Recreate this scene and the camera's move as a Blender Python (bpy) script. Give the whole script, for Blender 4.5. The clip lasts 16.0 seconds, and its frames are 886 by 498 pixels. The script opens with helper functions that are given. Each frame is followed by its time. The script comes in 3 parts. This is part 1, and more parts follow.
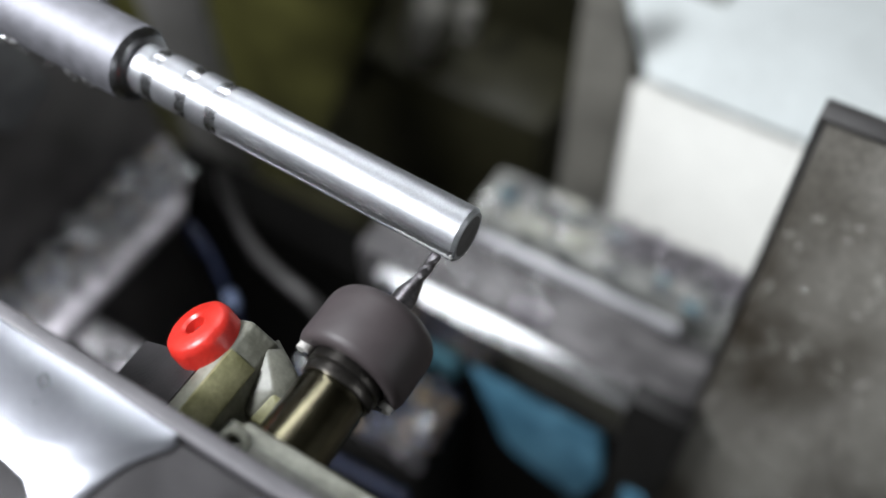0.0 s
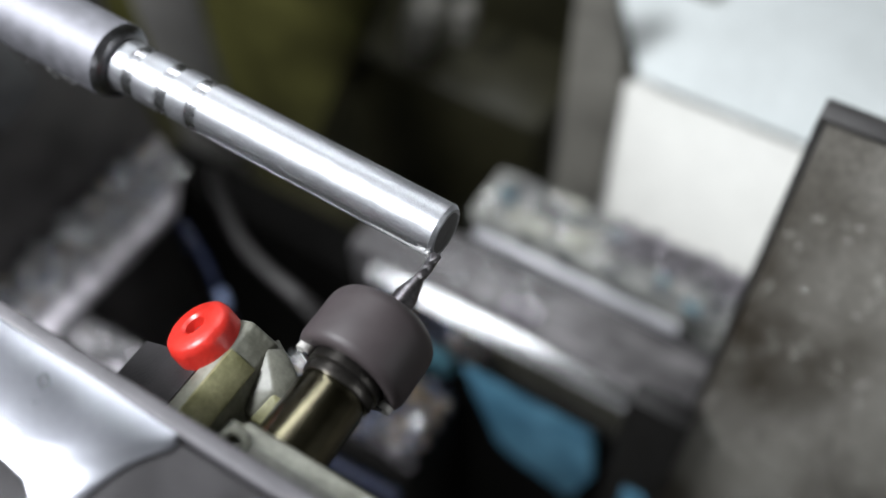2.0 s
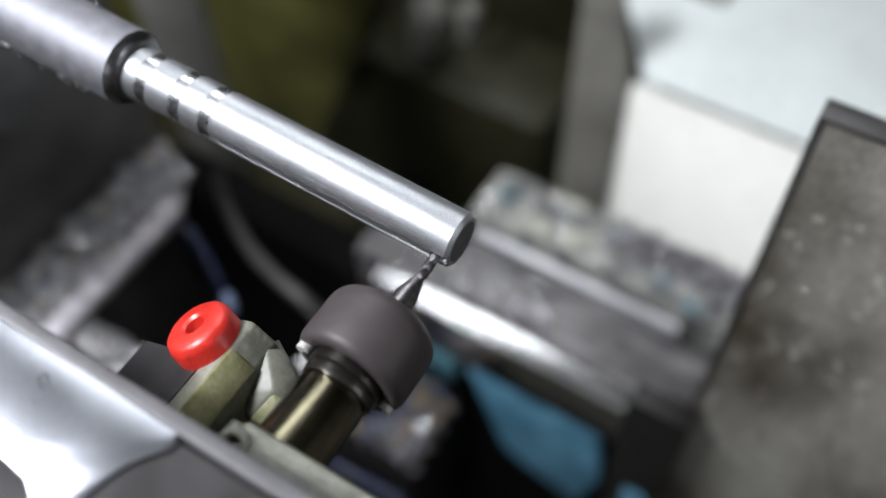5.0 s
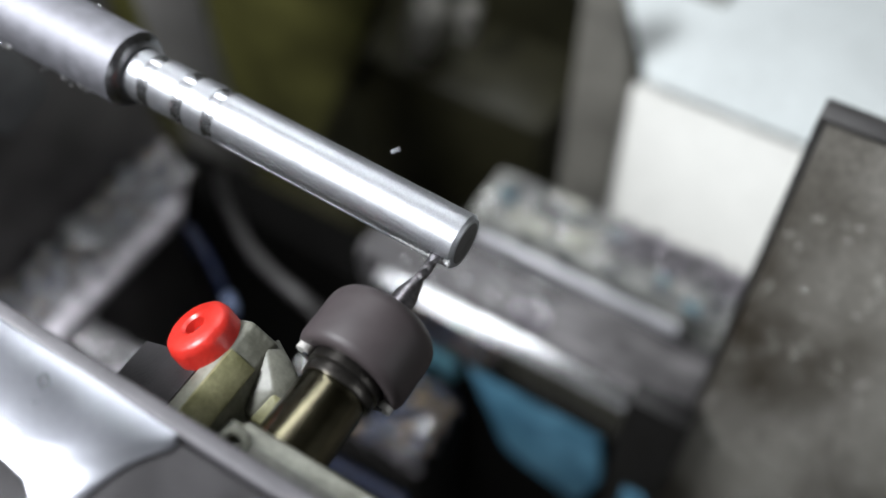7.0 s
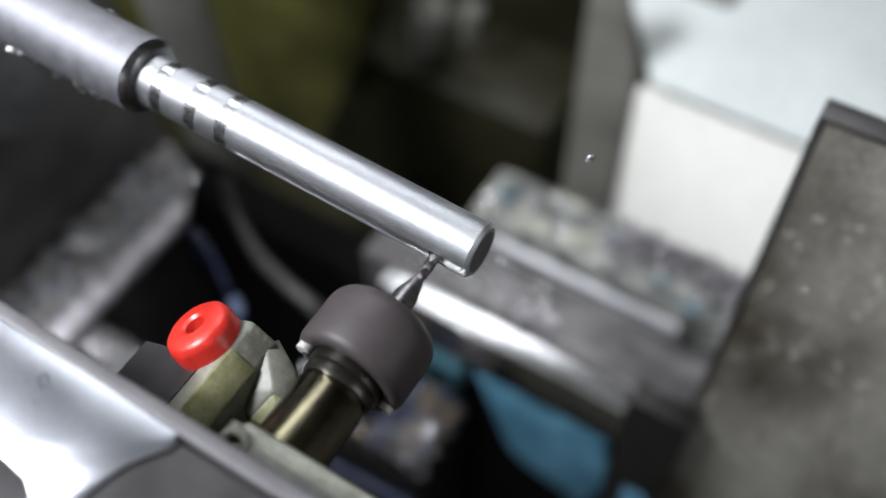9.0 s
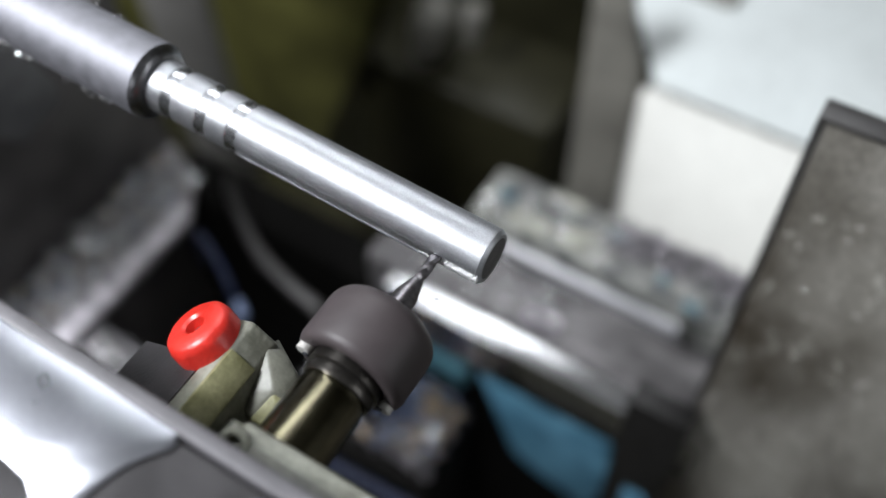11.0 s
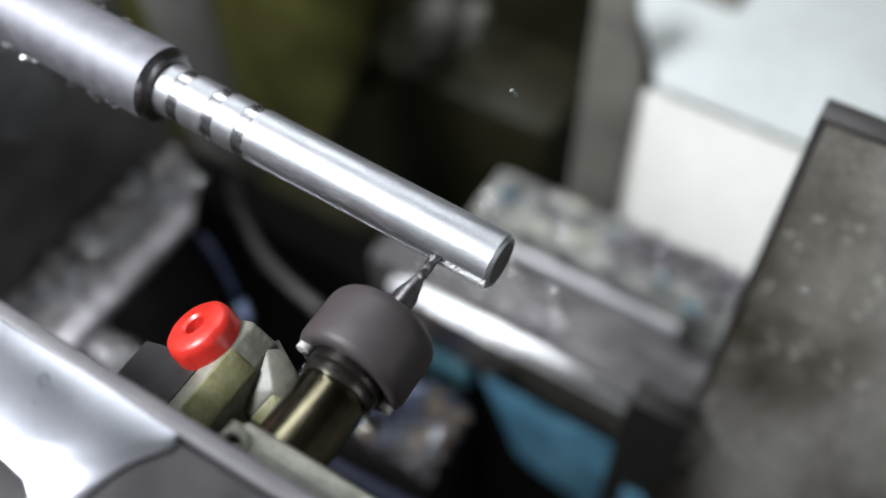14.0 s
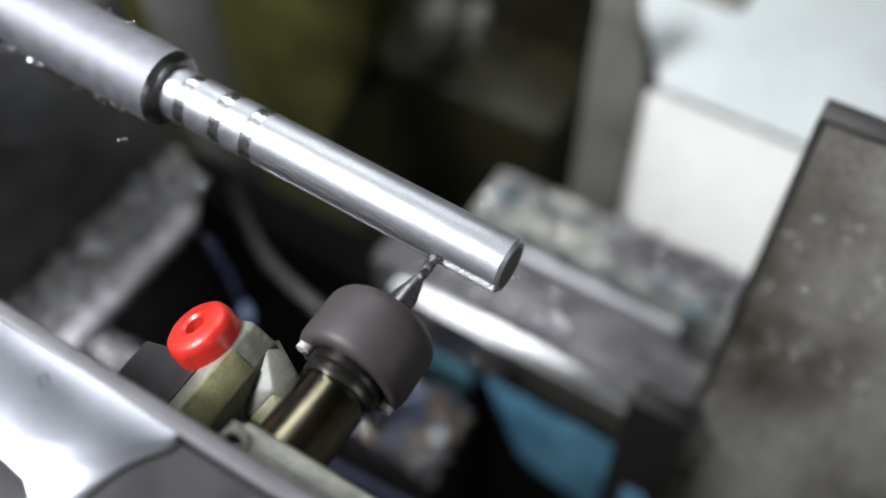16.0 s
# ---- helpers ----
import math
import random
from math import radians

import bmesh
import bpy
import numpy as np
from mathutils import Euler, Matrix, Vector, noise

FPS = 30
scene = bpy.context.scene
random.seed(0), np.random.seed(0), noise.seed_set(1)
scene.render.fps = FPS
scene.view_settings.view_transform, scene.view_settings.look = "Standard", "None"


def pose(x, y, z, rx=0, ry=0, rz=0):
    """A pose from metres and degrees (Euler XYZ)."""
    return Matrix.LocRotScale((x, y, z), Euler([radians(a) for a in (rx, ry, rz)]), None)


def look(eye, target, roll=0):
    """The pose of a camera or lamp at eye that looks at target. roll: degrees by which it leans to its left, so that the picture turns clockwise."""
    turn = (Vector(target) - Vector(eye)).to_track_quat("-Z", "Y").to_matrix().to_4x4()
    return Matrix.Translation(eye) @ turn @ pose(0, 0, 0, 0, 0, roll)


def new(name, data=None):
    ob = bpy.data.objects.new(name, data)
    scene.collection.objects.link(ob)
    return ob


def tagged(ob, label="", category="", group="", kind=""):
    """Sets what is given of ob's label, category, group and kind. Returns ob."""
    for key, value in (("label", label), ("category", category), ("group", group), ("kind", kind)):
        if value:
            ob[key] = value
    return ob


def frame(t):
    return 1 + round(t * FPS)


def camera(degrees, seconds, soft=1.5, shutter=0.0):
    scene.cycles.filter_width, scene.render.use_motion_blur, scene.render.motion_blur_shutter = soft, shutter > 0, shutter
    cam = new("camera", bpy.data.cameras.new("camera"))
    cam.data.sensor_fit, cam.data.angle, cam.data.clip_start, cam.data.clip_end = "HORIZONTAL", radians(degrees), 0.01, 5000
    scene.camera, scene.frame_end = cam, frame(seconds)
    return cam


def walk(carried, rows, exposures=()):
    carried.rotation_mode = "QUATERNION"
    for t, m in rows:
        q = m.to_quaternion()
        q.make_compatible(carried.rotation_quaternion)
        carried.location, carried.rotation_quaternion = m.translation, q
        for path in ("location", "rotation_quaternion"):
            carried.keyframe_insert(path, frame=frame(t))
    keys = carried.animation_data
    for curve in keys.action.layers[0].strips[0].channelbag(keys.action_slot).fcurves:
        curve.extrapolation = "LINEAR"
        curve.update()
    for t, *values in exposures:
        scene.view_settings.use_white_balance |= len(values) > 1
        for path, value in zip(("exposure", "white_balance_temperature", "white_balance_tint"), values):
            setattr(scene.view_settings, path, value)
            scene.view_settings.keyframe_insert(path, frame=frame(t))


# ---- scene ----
EYE = Vector((0.0403, -0.0794, 0.1334))
VIEW = Vector((-0.3170, 0.4713, -0.8230))
cam = camera(50, 16.0, soft=1.5)
cam.data.dof.use_dof = True
cam.data.dof.focus_distance = 0.159
cam.data.dof.aperture_fstop = 7.4
cam.data.dof.aperture_blades = 0
STAND = look(EYE, EYE + VIEW, -2.5)
walk(cam, [(0.0, STAND), (16.0, STAND)], exposures=[(0.0, 0.06), (16.0, 0.06)])

# ---- light: a closed machine with lamps under its roof and added fills at wall openings ----
world = bpy.data.worlds.new("workshop_air")
scene.world = world
world.use_nodes = True
world.node_tree.nodes["Background"].inputs[0].default_value = (0.62, 0.72, 0.9, 1)
world.node_tree.nodes["Background"].inputs[1].default_value = 0.35


def lamp(name, eye, target, sx, sy, watts, colour):
    data = bpy.data.lights.new(name, "AREA")
    data.shape, data.size, data.size_y, data.energy, data.color = "RECTANGLE", sx, sy, watts, colour
    ob = new(name, data)
    ob.matrix_world = look(eye, target)
    return ob


LAMP_A = ((-0.48, -0.33, 0.66), (-0.03, 0.0, -0.03))
LAMP_C = ((-0.52, 0.07, 0.72), (-0.05, -0.05, 0.0))
LAMP_B = ((-0.42, 0.62, 0.66), (-0.02, 0.12, -0.25))
lamp("work_lamp_light", *LAMP_A, 0.32, 0.20, 17.5, (0.93, 0.96, 1.0))
# fill added to give the cover plate something bright to reflect
lamp("plate_fill_light", *LAMP_C, 0.32, 0.34, 0.35, (0.93, 0.96, 1.0))
# unseen fill lamps added at the side and front openings
lamp("side_fill_light", (1.12, 0.15, 0.36), (-0.1, 0.05, -0.15), 0.05, 0.62, 1.8, (0.95, 0.98, 1.0))
lamp("front_fill_light", (0.20, -0.93, 0.24), (0.0, 0.05, -0.05), 0.75, 0.55, 2.2, (0.95, 0.98, 1.0))
lamp("roof_lamp_light", *LAMP_B, 0.50, 0.20, 4.0, (0.93, 0.97, 1.0))


# ---- materials ----
def material(name, colour, rough=0.5, metal=0.0, vary=0.25, scale=300.0, fine=2500.0, bump=0.0002, rough_vary=0.12,
             tint=None, coat=0.0, stretch=(1, 1, 1), spec=0.5, sparkle=0.0):
    m = bpy.data.materials.new(name)
    m.use_nodes = True
    nt = m.node_tree
    bsdf = nt.nodes["Principled BSDF"]
    geo = nt.nodes.new("ShaderNodeTexCoord")
    mp = nt.nodes.new("ShaderNodeMapping")
    mp.inputs["Scale"].default_value = stretch
    nt.links.new(geo.outputs["Object"], mp.inputs["Vector"])
    big, small = nt.nodes.new("ShaderNodeTexNoise"), nt.nodes.new("ShaderNodeTexNoise")
    for n, s, d in ((big, scale, 5.0), (small, fine, 3.0)):
        n.inputs["Scale"].default_value, n.inputs["Detail"].default_value = s, d
        nt.links.new(mp.outputs["Vector"], n.inputs["Vector"])
    ramp = nt.nodes.new("ShaderNodeValToRGB")
    ramp.color_ramp.elements[0].position, ramp.color_ramp.elements[1].position = 0.32, 0.7
    dark = tuple(c * (1 - vary) for c in colour)
    other = tint or tuple(min(1, c * (1 + vary * 0.5)) for c in colour)
    ramp.color_ramp.elements[0].color, ramp.color_ramp.elements[1].color = (*dark, 1), (*other, 1)
    nt.links.new(big.outputs["Fac"], ramp.inputs["Fac"])
    mix = nt.nodes.new("ShaderNodeMix")
    mix.data_type, mix.blend_type = "RGBA", "MULTIPLY"
    mix.inputs["Factor"].default_value = 1.0
    grain = nt.nodes.new("ShaderNodeMapRange")
    grain.inputs["From Min"].default_value, grain.inputs["From Max"].default_value = 0.3, 0.7
    grain.inputs["To Min"].default_value, grain.inputs["To Max"].default_value = 1 - vary * 0.6, 1.0
    nt.links.new(small.outputs["Fac"], grain.inputs["Value"])
    nt.links.new(ramp.outputs["Color"], mix.inputs["A"])
    nt.links.new(grain.outputs["Result"], mix.inputs["B"])
    nt.links.new(mix.outputs["Result"], bsdf.inputs["Base Color"])
    rr = nt.nodes.new("ShaderNodeMapRange")
    rr.inputs["To Min"].default_value, rr.inputs["To Max"].default_value = max(0.02, rough - rough_vary), min(1, rough + rough_vary)
    nt.links.new(big.outputs["Fac"], rr.inputs["Value"])
    nt.links.new(rr.outputs["Result"], bsdf.inputs["Roughness"])
    bsdf.inputs["Metallic"].default_value = metal
    bsdf.inputs["Coat Weight"].default_value = coat
    bsdf.inputs["Coat Roughness"].default_value = 0.12
    bsdf.inputs["Specular IOR Level"].default_value = spec
    if bump:
        bp = nt.nodes.new("ShaderNodeBump")
        bp.inputs["Strength"].default_value, bp.inputs["Distance"].default_value = 0.5, bump
        nt.links.new(small.outputs["Fac"], bp.inputs["Height"])
        nt.links.new(bp.outputs["Normal"], bsdf.inputs["Normal"])
        if sparkle:
            pits, lift, bp2 = nt.nodes.new("ShaderNodeTexNoise"), nt.nodes.new("ShaderNodeMapRange"), nt.nodes.new("ShaderNodeBump")
            pits.inputs["Scale"].default_value, pits.inputs["Detail"].default_value = 8500.0, 0.0
            lift.inputs["From Min"].default_value, lift.inputs["From Max"].default_value = 0.6, 0.75
            bp2.inputs["Strength"].default_value, bp2.inputs["Distance"].default_value = 1.0, sparkle
            nt.links.new(mp.outputs["Vector"], pits.inputs["Vector"])
            nt.links.new(pits.outputs["Fac"], lift.inputs["Value"])
            nt.links.new(lift.outputs["Result"], bp2.inputs["Height"])
            nt.links.new(bp.outputs["Normal"], bp2.inputs["Normal"])
            nt.links.new(bp2.outputs["Normal"], bsdf.inputs["Normal"])
    return m


BAR = material("turned_steel", (0.5, 0.515, 0.545), 0.435, 1.0, 0.22, 5500, 11000, 0.00003, 0.04, sparkle=0.00005)
BAR_STOCK = material("drawn_bar_stock", (0.28, 0.28, 0.308), 0.66, 1.0, 0.15, 300, 6000, 0.00005, 0.06)
BAR_FACE = material("faced_steel_end", (0.15, 0.15, 0.158), 0.4, 1.0, 0.3, 900, 6000, 0.00003)
GROOVE = material("polished_groove_steel", (0.56, 0.57, 0.6), 0.27, 1.0, 0.1, 900, 6000, 0.00001, 0.03)
SHOULDER = material("dark_turned_shoulder", (0.25, 0.25, 0.265), 0.3, 1.0, 0.2, 900, 6000, 0.00002, 0.05)
PIN_METAL = material("pale_bare_metal", (0.42, 0.41, 0.39), 0.55, 0.2, 0.12, 900, 6000)
CUT = material("fresh_milled_steel", (0.86, 0.87, 0.89), 0.5, 0.3, 0.35, 4200, 9000, 0.0004)
CARBIDE = material("grey_carbide", (0.21, 0.2, 0.21), 0.32, 0.95, 0.35, 900, 6000, 0.00006)
NUT = material("black_oxide_nut", (0.05, 0.041, 0.043), 0.5, 0.0, 0.12, 250, 7000, 0.00002, 0.05, spec=0.35)
BODY = material("oiled_spindle_steel", (0.11, 0.1, 0.068), 0.25, 1.0, 0.35, 130, 2500, 0.00002, 0.05, tint=(0.16, 0.145, 0.095))
NECK = material("dark_spindle_neck", (0.07, 0.065, 0.06), 0.3, 0.9, 0.3, 300, 2500, 0.00002, 0.06)
LIP = material("dull_rolled_steel", (0.13, 0.124, 0.134), 0.5, 0.2, 0.3, 90, 2000, 0.0001)
CREAM = material("cream_enamel", (0.2, 0.2, 0.16), 0.42, 0.0, 0.4, 160, 1200, 0.0002, tint=(0.28, 0.285, 0.24))
OLIVE = material("olive_stained_enamel", (0.2, 0.195, 0.085), 0.5, 0.0, 0.4, 200, 1500, 0.0002, tint=(0.3, 0.29, 0.16))
RED = material("red_plastic", (0.6, 0.027, 0.018), 0.36, 0.0, 0.22, 300, 2500, 0.00015, coat=0.12)
# darker copy of the red carries the dimple's shade
RED_HOLE = material("shaded_red_recess", (0.16, 0.02, 0.018), 0.5, 0.0, 0.3, 500, 2500)
POLISHED = material("polished_steel_plate", (0.38, 0.39, 0.43), 0.3, 1.0, 0.3, 40, 2500, 0.00002, 0.12)
# dark grey of the cover's dim reflection and of the wing
PLATE_DARK = material("dark_plate_grey", (0.055, 0.052, 0.055), 0.45, 0.3, 0.4, 90, 2000)
DARK = material("oily_dark_casting", (0.085, 0.078, 0.078), 0.38, 0.0, 0.4, 40, 600, 0.0003, coat=0.1)
DARK_NUT = material("blackened_collet_nut", (0.15, 0.15, 0.157), 0.45, 0.2, 0.3, 90, 900, 0.0002)
LEDGE = material("greasy_steel_ledge", (0.7, 0.66, 0.71), 0.45, 0.2, 0.6, 150, 900, 0.0005)
CHIP = material("steel_swarf", (0.8, 0.79, 0.8), 0.22, 0.9, 0.45, 200, 1500, 0.0001)
TABLE = material("chip_dusted_table", (0.085, 0.115, 0.13), 0.55, 0.1, 0.8, 75, 900, 0.0012, tint=(0.55, 0.55, 0.51))
DUST = material("cream_sludge", (0.4, 0.4, 0.34), 0.6, 0.0, 0.4, 150, 1200, 0.0006)
DARK_CHIP = material("dull_dark_swarf", (0.32, 0.3, 0.325), 0.4, 0.6, 0.5, 200, 1500, 0.0001)
RAIL = material("ground_steel_rail", (0.7, 0.7, 0.73), 0.42, 0.6, 0.2, 60, 1500, 0.00005)
ROD = material("bright_guide_rail", (0.4, 0.4, 0.41), 0.24, 1.0, 0.15, 50, 1500, 0.00003, 0.05)
SLAB = material("grimy_saddle_top", (0.15, 0.14, 0.146), 0.4, 0.4, 0.65, 160, 900, 0.0004, tint=(0.33, 0.315, 0.32), stretch=(0.25, 1, 1))
BLUE = material("blue_machine_paint", (0.1, 0.33, 0.52), 0.42, 0.0, 0.5, 60, 500, 0.0003, tint=(0.19, 0.46, 0.66), coat=0.2)
PALE_BLUE = material("pale_blue_paint", (0.15, 0.36, 0.45), 0.5, 0.0, 0.4, 60, 500, 0.0003)
FADED_BLUE = material("faded_blue_paint", (0.09, 0.17, 0.21), 0.55, 0.0, 0.6, 120, 700, 0.0004, tint=(0.15, 0.27, 0.32))
WHITE = material("white_enamel", (0.64, 0.635, 0.6), 0.5, 0.0, 0.1, 14, 150, 0.0004)
COOL_WHITE = material("cool_white_enamel", (0.57, 0.605, 0.605), 0.5, 0.0, 0.2, 9, 150, 0.0004)
GREY = material("grey_enamel", (0.19, 0.182, 0.16), 0.5, 0.0, 0.35, 25, 200, 0.0004)
SPLASH = material("oil_filmed_steel", (0.22, 0.18, 0.13), 0.4, 0.3, 0.75, 20, 700, 0.0003, 0.16, tint=(0.38, 0.365, 0.33), stretch=(1, 1, 0.55))
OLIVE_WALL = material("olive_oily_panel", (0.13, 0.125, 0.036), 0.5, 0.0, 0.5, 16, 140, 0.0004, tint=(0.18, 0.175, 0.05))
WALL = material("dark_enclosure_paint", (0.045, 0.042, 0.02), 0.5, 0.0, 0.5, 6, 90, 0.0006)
LAMP_CASE = material("lamp_housing", (0.4, 0.4, 0.42), 0.4, 0.6, 0.1, 60, 600)
# darker copy of the cream: shade put into the colour of lamp-facing faces
SHADED_CREAM = material("shaded_cream_enamel", (0.11, 0.11, 0.09), 0.45, 0.0, 0.4, 110, 1200, 0.0001, tint=(0.17, 0.17, 0.14))
COLUMN = material("grey_column_paint", (0.27, 0.26, 0.25), 0.5, 0.0, 0.35, 20, 200, 0.0005)
# pale colour of the unseen walls, chosen to bounce light inside
BOUNCE_WALL = material("bounce_wall_grey", (0.3, 0.3, 0.29), 0.5, 0.0, 0.12, 6, 90, 0.0005)
# near-white and hardly metallic: the chips' glints are put into the colour
GLINT_CHIP = material("glint_white_swarf", (0.85, 0.85, 0.88), 0.25, 0.2, 0.2, 200, 1500, 0.0001)
GOLD_CHIP = material("straw_tempered_swarf", (0.8, 0.6, 0.38), 0.35, 0.5, 0.3, 200, 1500, 0.0001)
BLUE_CHIP = material("blue_tempered_swarf", (0.36, 0.44, 0.68), 0.3, 0.6, 0.4, 200, 1500, 0.0001)
# near-black colour stands in for the unlit depth under the spindle
BLACK = material("unlit_black", (0.007, 0.0065, 0.006), 0.8, 0.0, 0.4, 60, 600, 0.0003, spec=0.1)
PALE = material("pale_grey", (0.26, 0.25, 0.225), 0.5, 0.0, 0.15, 60, 600, 0.0002)
SEAT = material("near_black_steel", (0.018, 0.017, 0.017), 0.45, 0.4, 0.3, 120, 1500)
PIPE = material("grey_pipe", (0.05, 0.047, 0.047), 0.4, 0.4, 0.4, 80, 900)
HOSE = material("black_rubber", (0.02, 0.022, 0.03), 0.45, 0.0, 0.2, 120, 1500)
HOSE_BLUE = material("blue_hose", (0.004, 0.011, 0.045), 0.4, 0.0, 0.25, 120, 1500, coat=0.2)
# pale opaque colour carries the glints of the clear drops
DROP = material("coolant_drop", (0.52, 0.51, 0.47), 0.2, 0.3, 0.1, 300, 2500, 0.0)


# ---- mesh helpers ----
def part(name, bm, mat, parent=None, label="", smooth=True):
    me = bpy.data.meshes.new(name)
    bm.to_mesh(me)
    bm.free()
    me.materials.append(mat)
    if smooth:
        for p in me.polygons:
            p.use_smooth = True
        me.set_sharp_from_angle(angle=radians(35))
    ob = new(name, me)
    if parent:
        ob.parent = parent
    if label:
        ob["label"] = label
    return ob


def thing(name, label, category, group="", kind=""):
    return tagged(new(name), label, category, group, kind)


def box(x0, x1, y0, y1, z0, z1, bevel=0.001, seg=2, bm=None):
    bm2 = bmesh.new()
    bmesh.ops.create_cube(bm2, size=1)
    for v in bm2.verts:
        v.co = Vector(((x0 + x1) / 2 + v.co.x * (x1 - x0), (y0 + y1) / 2 + v.co.y * (y1 - y0), (z0 + z1) / 2 + v.co.z * (z1 - z0)))
    if bevel:
        bmesh.ops.bevel(bm2, geom=bm2.edges[:], offset=bevel, segments=seg, affect="EDGES", profile=0.5)
    if bm is None:
        return bm2
    me = bpy.data.meshes.new("join")
    bm2.to_mesh(me)
    bm2.free()
    bm.from_mesh(me)
    bpy.data.meshes.remove(me)
    return bm


def lathe(profile, steps=64, closed=False):
    """A body turned about its x axis from (x, radius) pairs."""
    bm = bmesh.new()
    rings = []
    for x, r in profile:
        if r <= 1e-7:
            rings.append([bm.verts.new((x, 0, 0))])
        else:
            rings.append([bm.verts.new((x, r * math.cos(2 * math.pi * i / steps), r * math.sin(2 * math.pi * i / steps))) for i in range(steps)])
    pairs = list(zip(rings, rings[1:])) + ([(rings[-1], rings[0])] if closed else [])
    for p, q in pairs:
        for i in range(steps):
            j = (i + 1) % steps
            if len(p) == 1:
                bm.faces.new((p[0], q[j], q[i]))
            elif len(q) == 1:
                bm.faces.new((p[i], p[j], q[0]))
            else:
                bm.faces.new((p[i], p[j], q[j], q[i]))
    bmesh.ops.recalc_face_normals(bm, faces=bm.faces[:])
    return bm


def moved(bm, m):
    bmesh.ops.transform(bm, matrix=m, verts=bm.verts[:])
    return bm


def extrude(outline, depth, bevel=0.0004, seg=2):
    """A prism: an outline of (x, z) pairs, drawn out along +y."""
    bm = bmesh.new()
    a = [bm.verts.new((x, 0, z)) for x, z in outline]
    b = [bm.verts.new((x, depth, z)) for x, z in outline]
    bm.faces.new(a)
    bm.faces.new(b[::-1])
    n = len(a)
    for i in range(n):
        bm.faces.new((a[i], b[i], b[(i + 1) % n], a[(i + 1) % n]))
    bmesh.ops.recalc_face_normals(bm, faces=bm.faces[:])
    if bevel:
        bmesh.ops.bevel(bm, geom=bm.edges[:], offset=bevel, segments=seg, affect="EDGES", profile=0.5)
    return bm


def tube(points, radius, steps=12, flare=0.0):
    """A round cord through points, smoothed; flare: how much wider it is at its end."""
    pts = [Vector(p) for p in points]
    for _ in range(3):
        out = [pts[0]]
        for p, q in zip(pts, pts[1:]):
            out += [p.lerp(q, 0.25), p.lerp(q, 0.75)]
        pts = out + [pts[-1]]
    bm = bmesh.new()
    rings = []
    for i, p in enumerate(pts):
        d = (pts[min(i + 1, len(pts) - 1)] - pts[max(i - 1, 0)]).normalized()
        u = d.cross(Vector((0, 0, 1))).normalized()
        w = u.cross(d)
        rings.append([bm.verts.new(p + radius * (1 + flare * i / len(pts)) * (math.cos(6.2832 * k / steps) * u + math.sin(6.2832 * k / steps) * w)) for k in range(steps)])
    for p, q in zip(rings, rings[1:]):
        for k in range(steps):
            bm.faces.new((p[k], p[(k + 1) % steps], q[(k + 1) % steps], q[k]))
    bm.faces.new(rings[0][::-1])
    bm.faces.new(rings[-1])
    bmesh.ops.recalc_face_normals(bm, faces=bm.faces[:])
    return bm


def curl(bm, rng, at, size):
    """One curled chip: a short bent ribbon with thickness, turned at random."""
    turn = Euler((rng.uniform(0, 6.28), rng.uniform(0, 6.28), rng.uniform(0, 6.28))).to_matrix()
    r, wide, thick = size * rng.uniform(0.3, 0.6), size * rng.uniform(0.25, 0.6), size * 0.08
    sweep, n = rng.uniform(1.5, 5.5), 6
    rows = []
    for i in range(n + 1):
        a = sweep * i / n
        rise = 0.25 * size * i / n
        ring = []
        for rr, ww in ((r, 0), (r, wide), (r + thick, wide), (r + thick, 0)):
            ring.append(bm.verts.new(Vector(at) + turn @ Vector((rr * math.cos(a), rr * math.sin(a), ww + rise))))
        rows.append(ring)
    for p, q in zip(rows, rows[1:]):
        for k in range(4):
            bm.faces.new((p[k], p[(k + 1) % 4], q[(k + 1) % 4], q[k]))
    bm.faces.new(rows[0][::-1])
    bm.faces.new(rows[-1])


def swarf(name, seed, count, area, size, label, heap=0.0, parent=None, mat=None):
    """A strew of curled chips over area (x0, x1, y0, y1, z)."""
    rng = random.Random(seed)
    bm = bmesh.new()
    x0, x1, y0, y1, z = area
    for _ in range(count):
        u, v = rng.random(), rng.random()
        hump = heap * (4 * u * (1 - u)) * (4 * v * (1 - v)) * rng.random()
        s = size * rng.uniform(0.45, 1.5)
        curl(bm, rng, (x0 + u * (x1 - x0), y0 + v * (y1 - y0), z + s * 0.25 + hump), s)
    ob = part(name, bm, mat or CHIP, parent, smooth=False)
    return tagged(ob, label, "metal chips", "", "stuff")


# ---- the machine's shell ----
def slab(name, x0, x1, y0, y1, z0, z1, mat, label, category, bevel=0.002):
    return tagged(part(name, box(x0, x1, y0, y1, z0, z1, bevel), mat, smooth=True), label, category, "", "structure")


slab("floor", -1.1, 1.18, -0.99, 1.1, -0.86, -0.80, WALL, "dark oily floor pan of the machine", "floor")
slab("ceiling", -1.1, 1.18, -0.99, 1.1, 0.90, 0.94, BOUNCE_WALL, "unseen light grey roof added to bounce light", "ceiling")
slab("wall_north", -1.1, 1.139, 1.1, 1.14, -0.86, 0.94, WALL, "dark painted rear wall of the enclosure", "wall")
# unseen walls with openings added for the fill lamps
south = tagged(new("wall_south"), "unseen light grey front wall bouncing light, open for a fill", "wall", "", "structure")
for x0, x1, z0, z1 in ((-1.1, -0.19, -0.86, 0.94), (0.59, 1.139, -0.86, 0.94), (-0.1895, 0.5895, -0.86, -0.05), (-0.1895, 0.5895, 0.53, 0.94)):
    part("wall_panel", box(x0, x1, -0.99, -0.95, z0, z1, 0.002), BOUNCE_WALL, south)
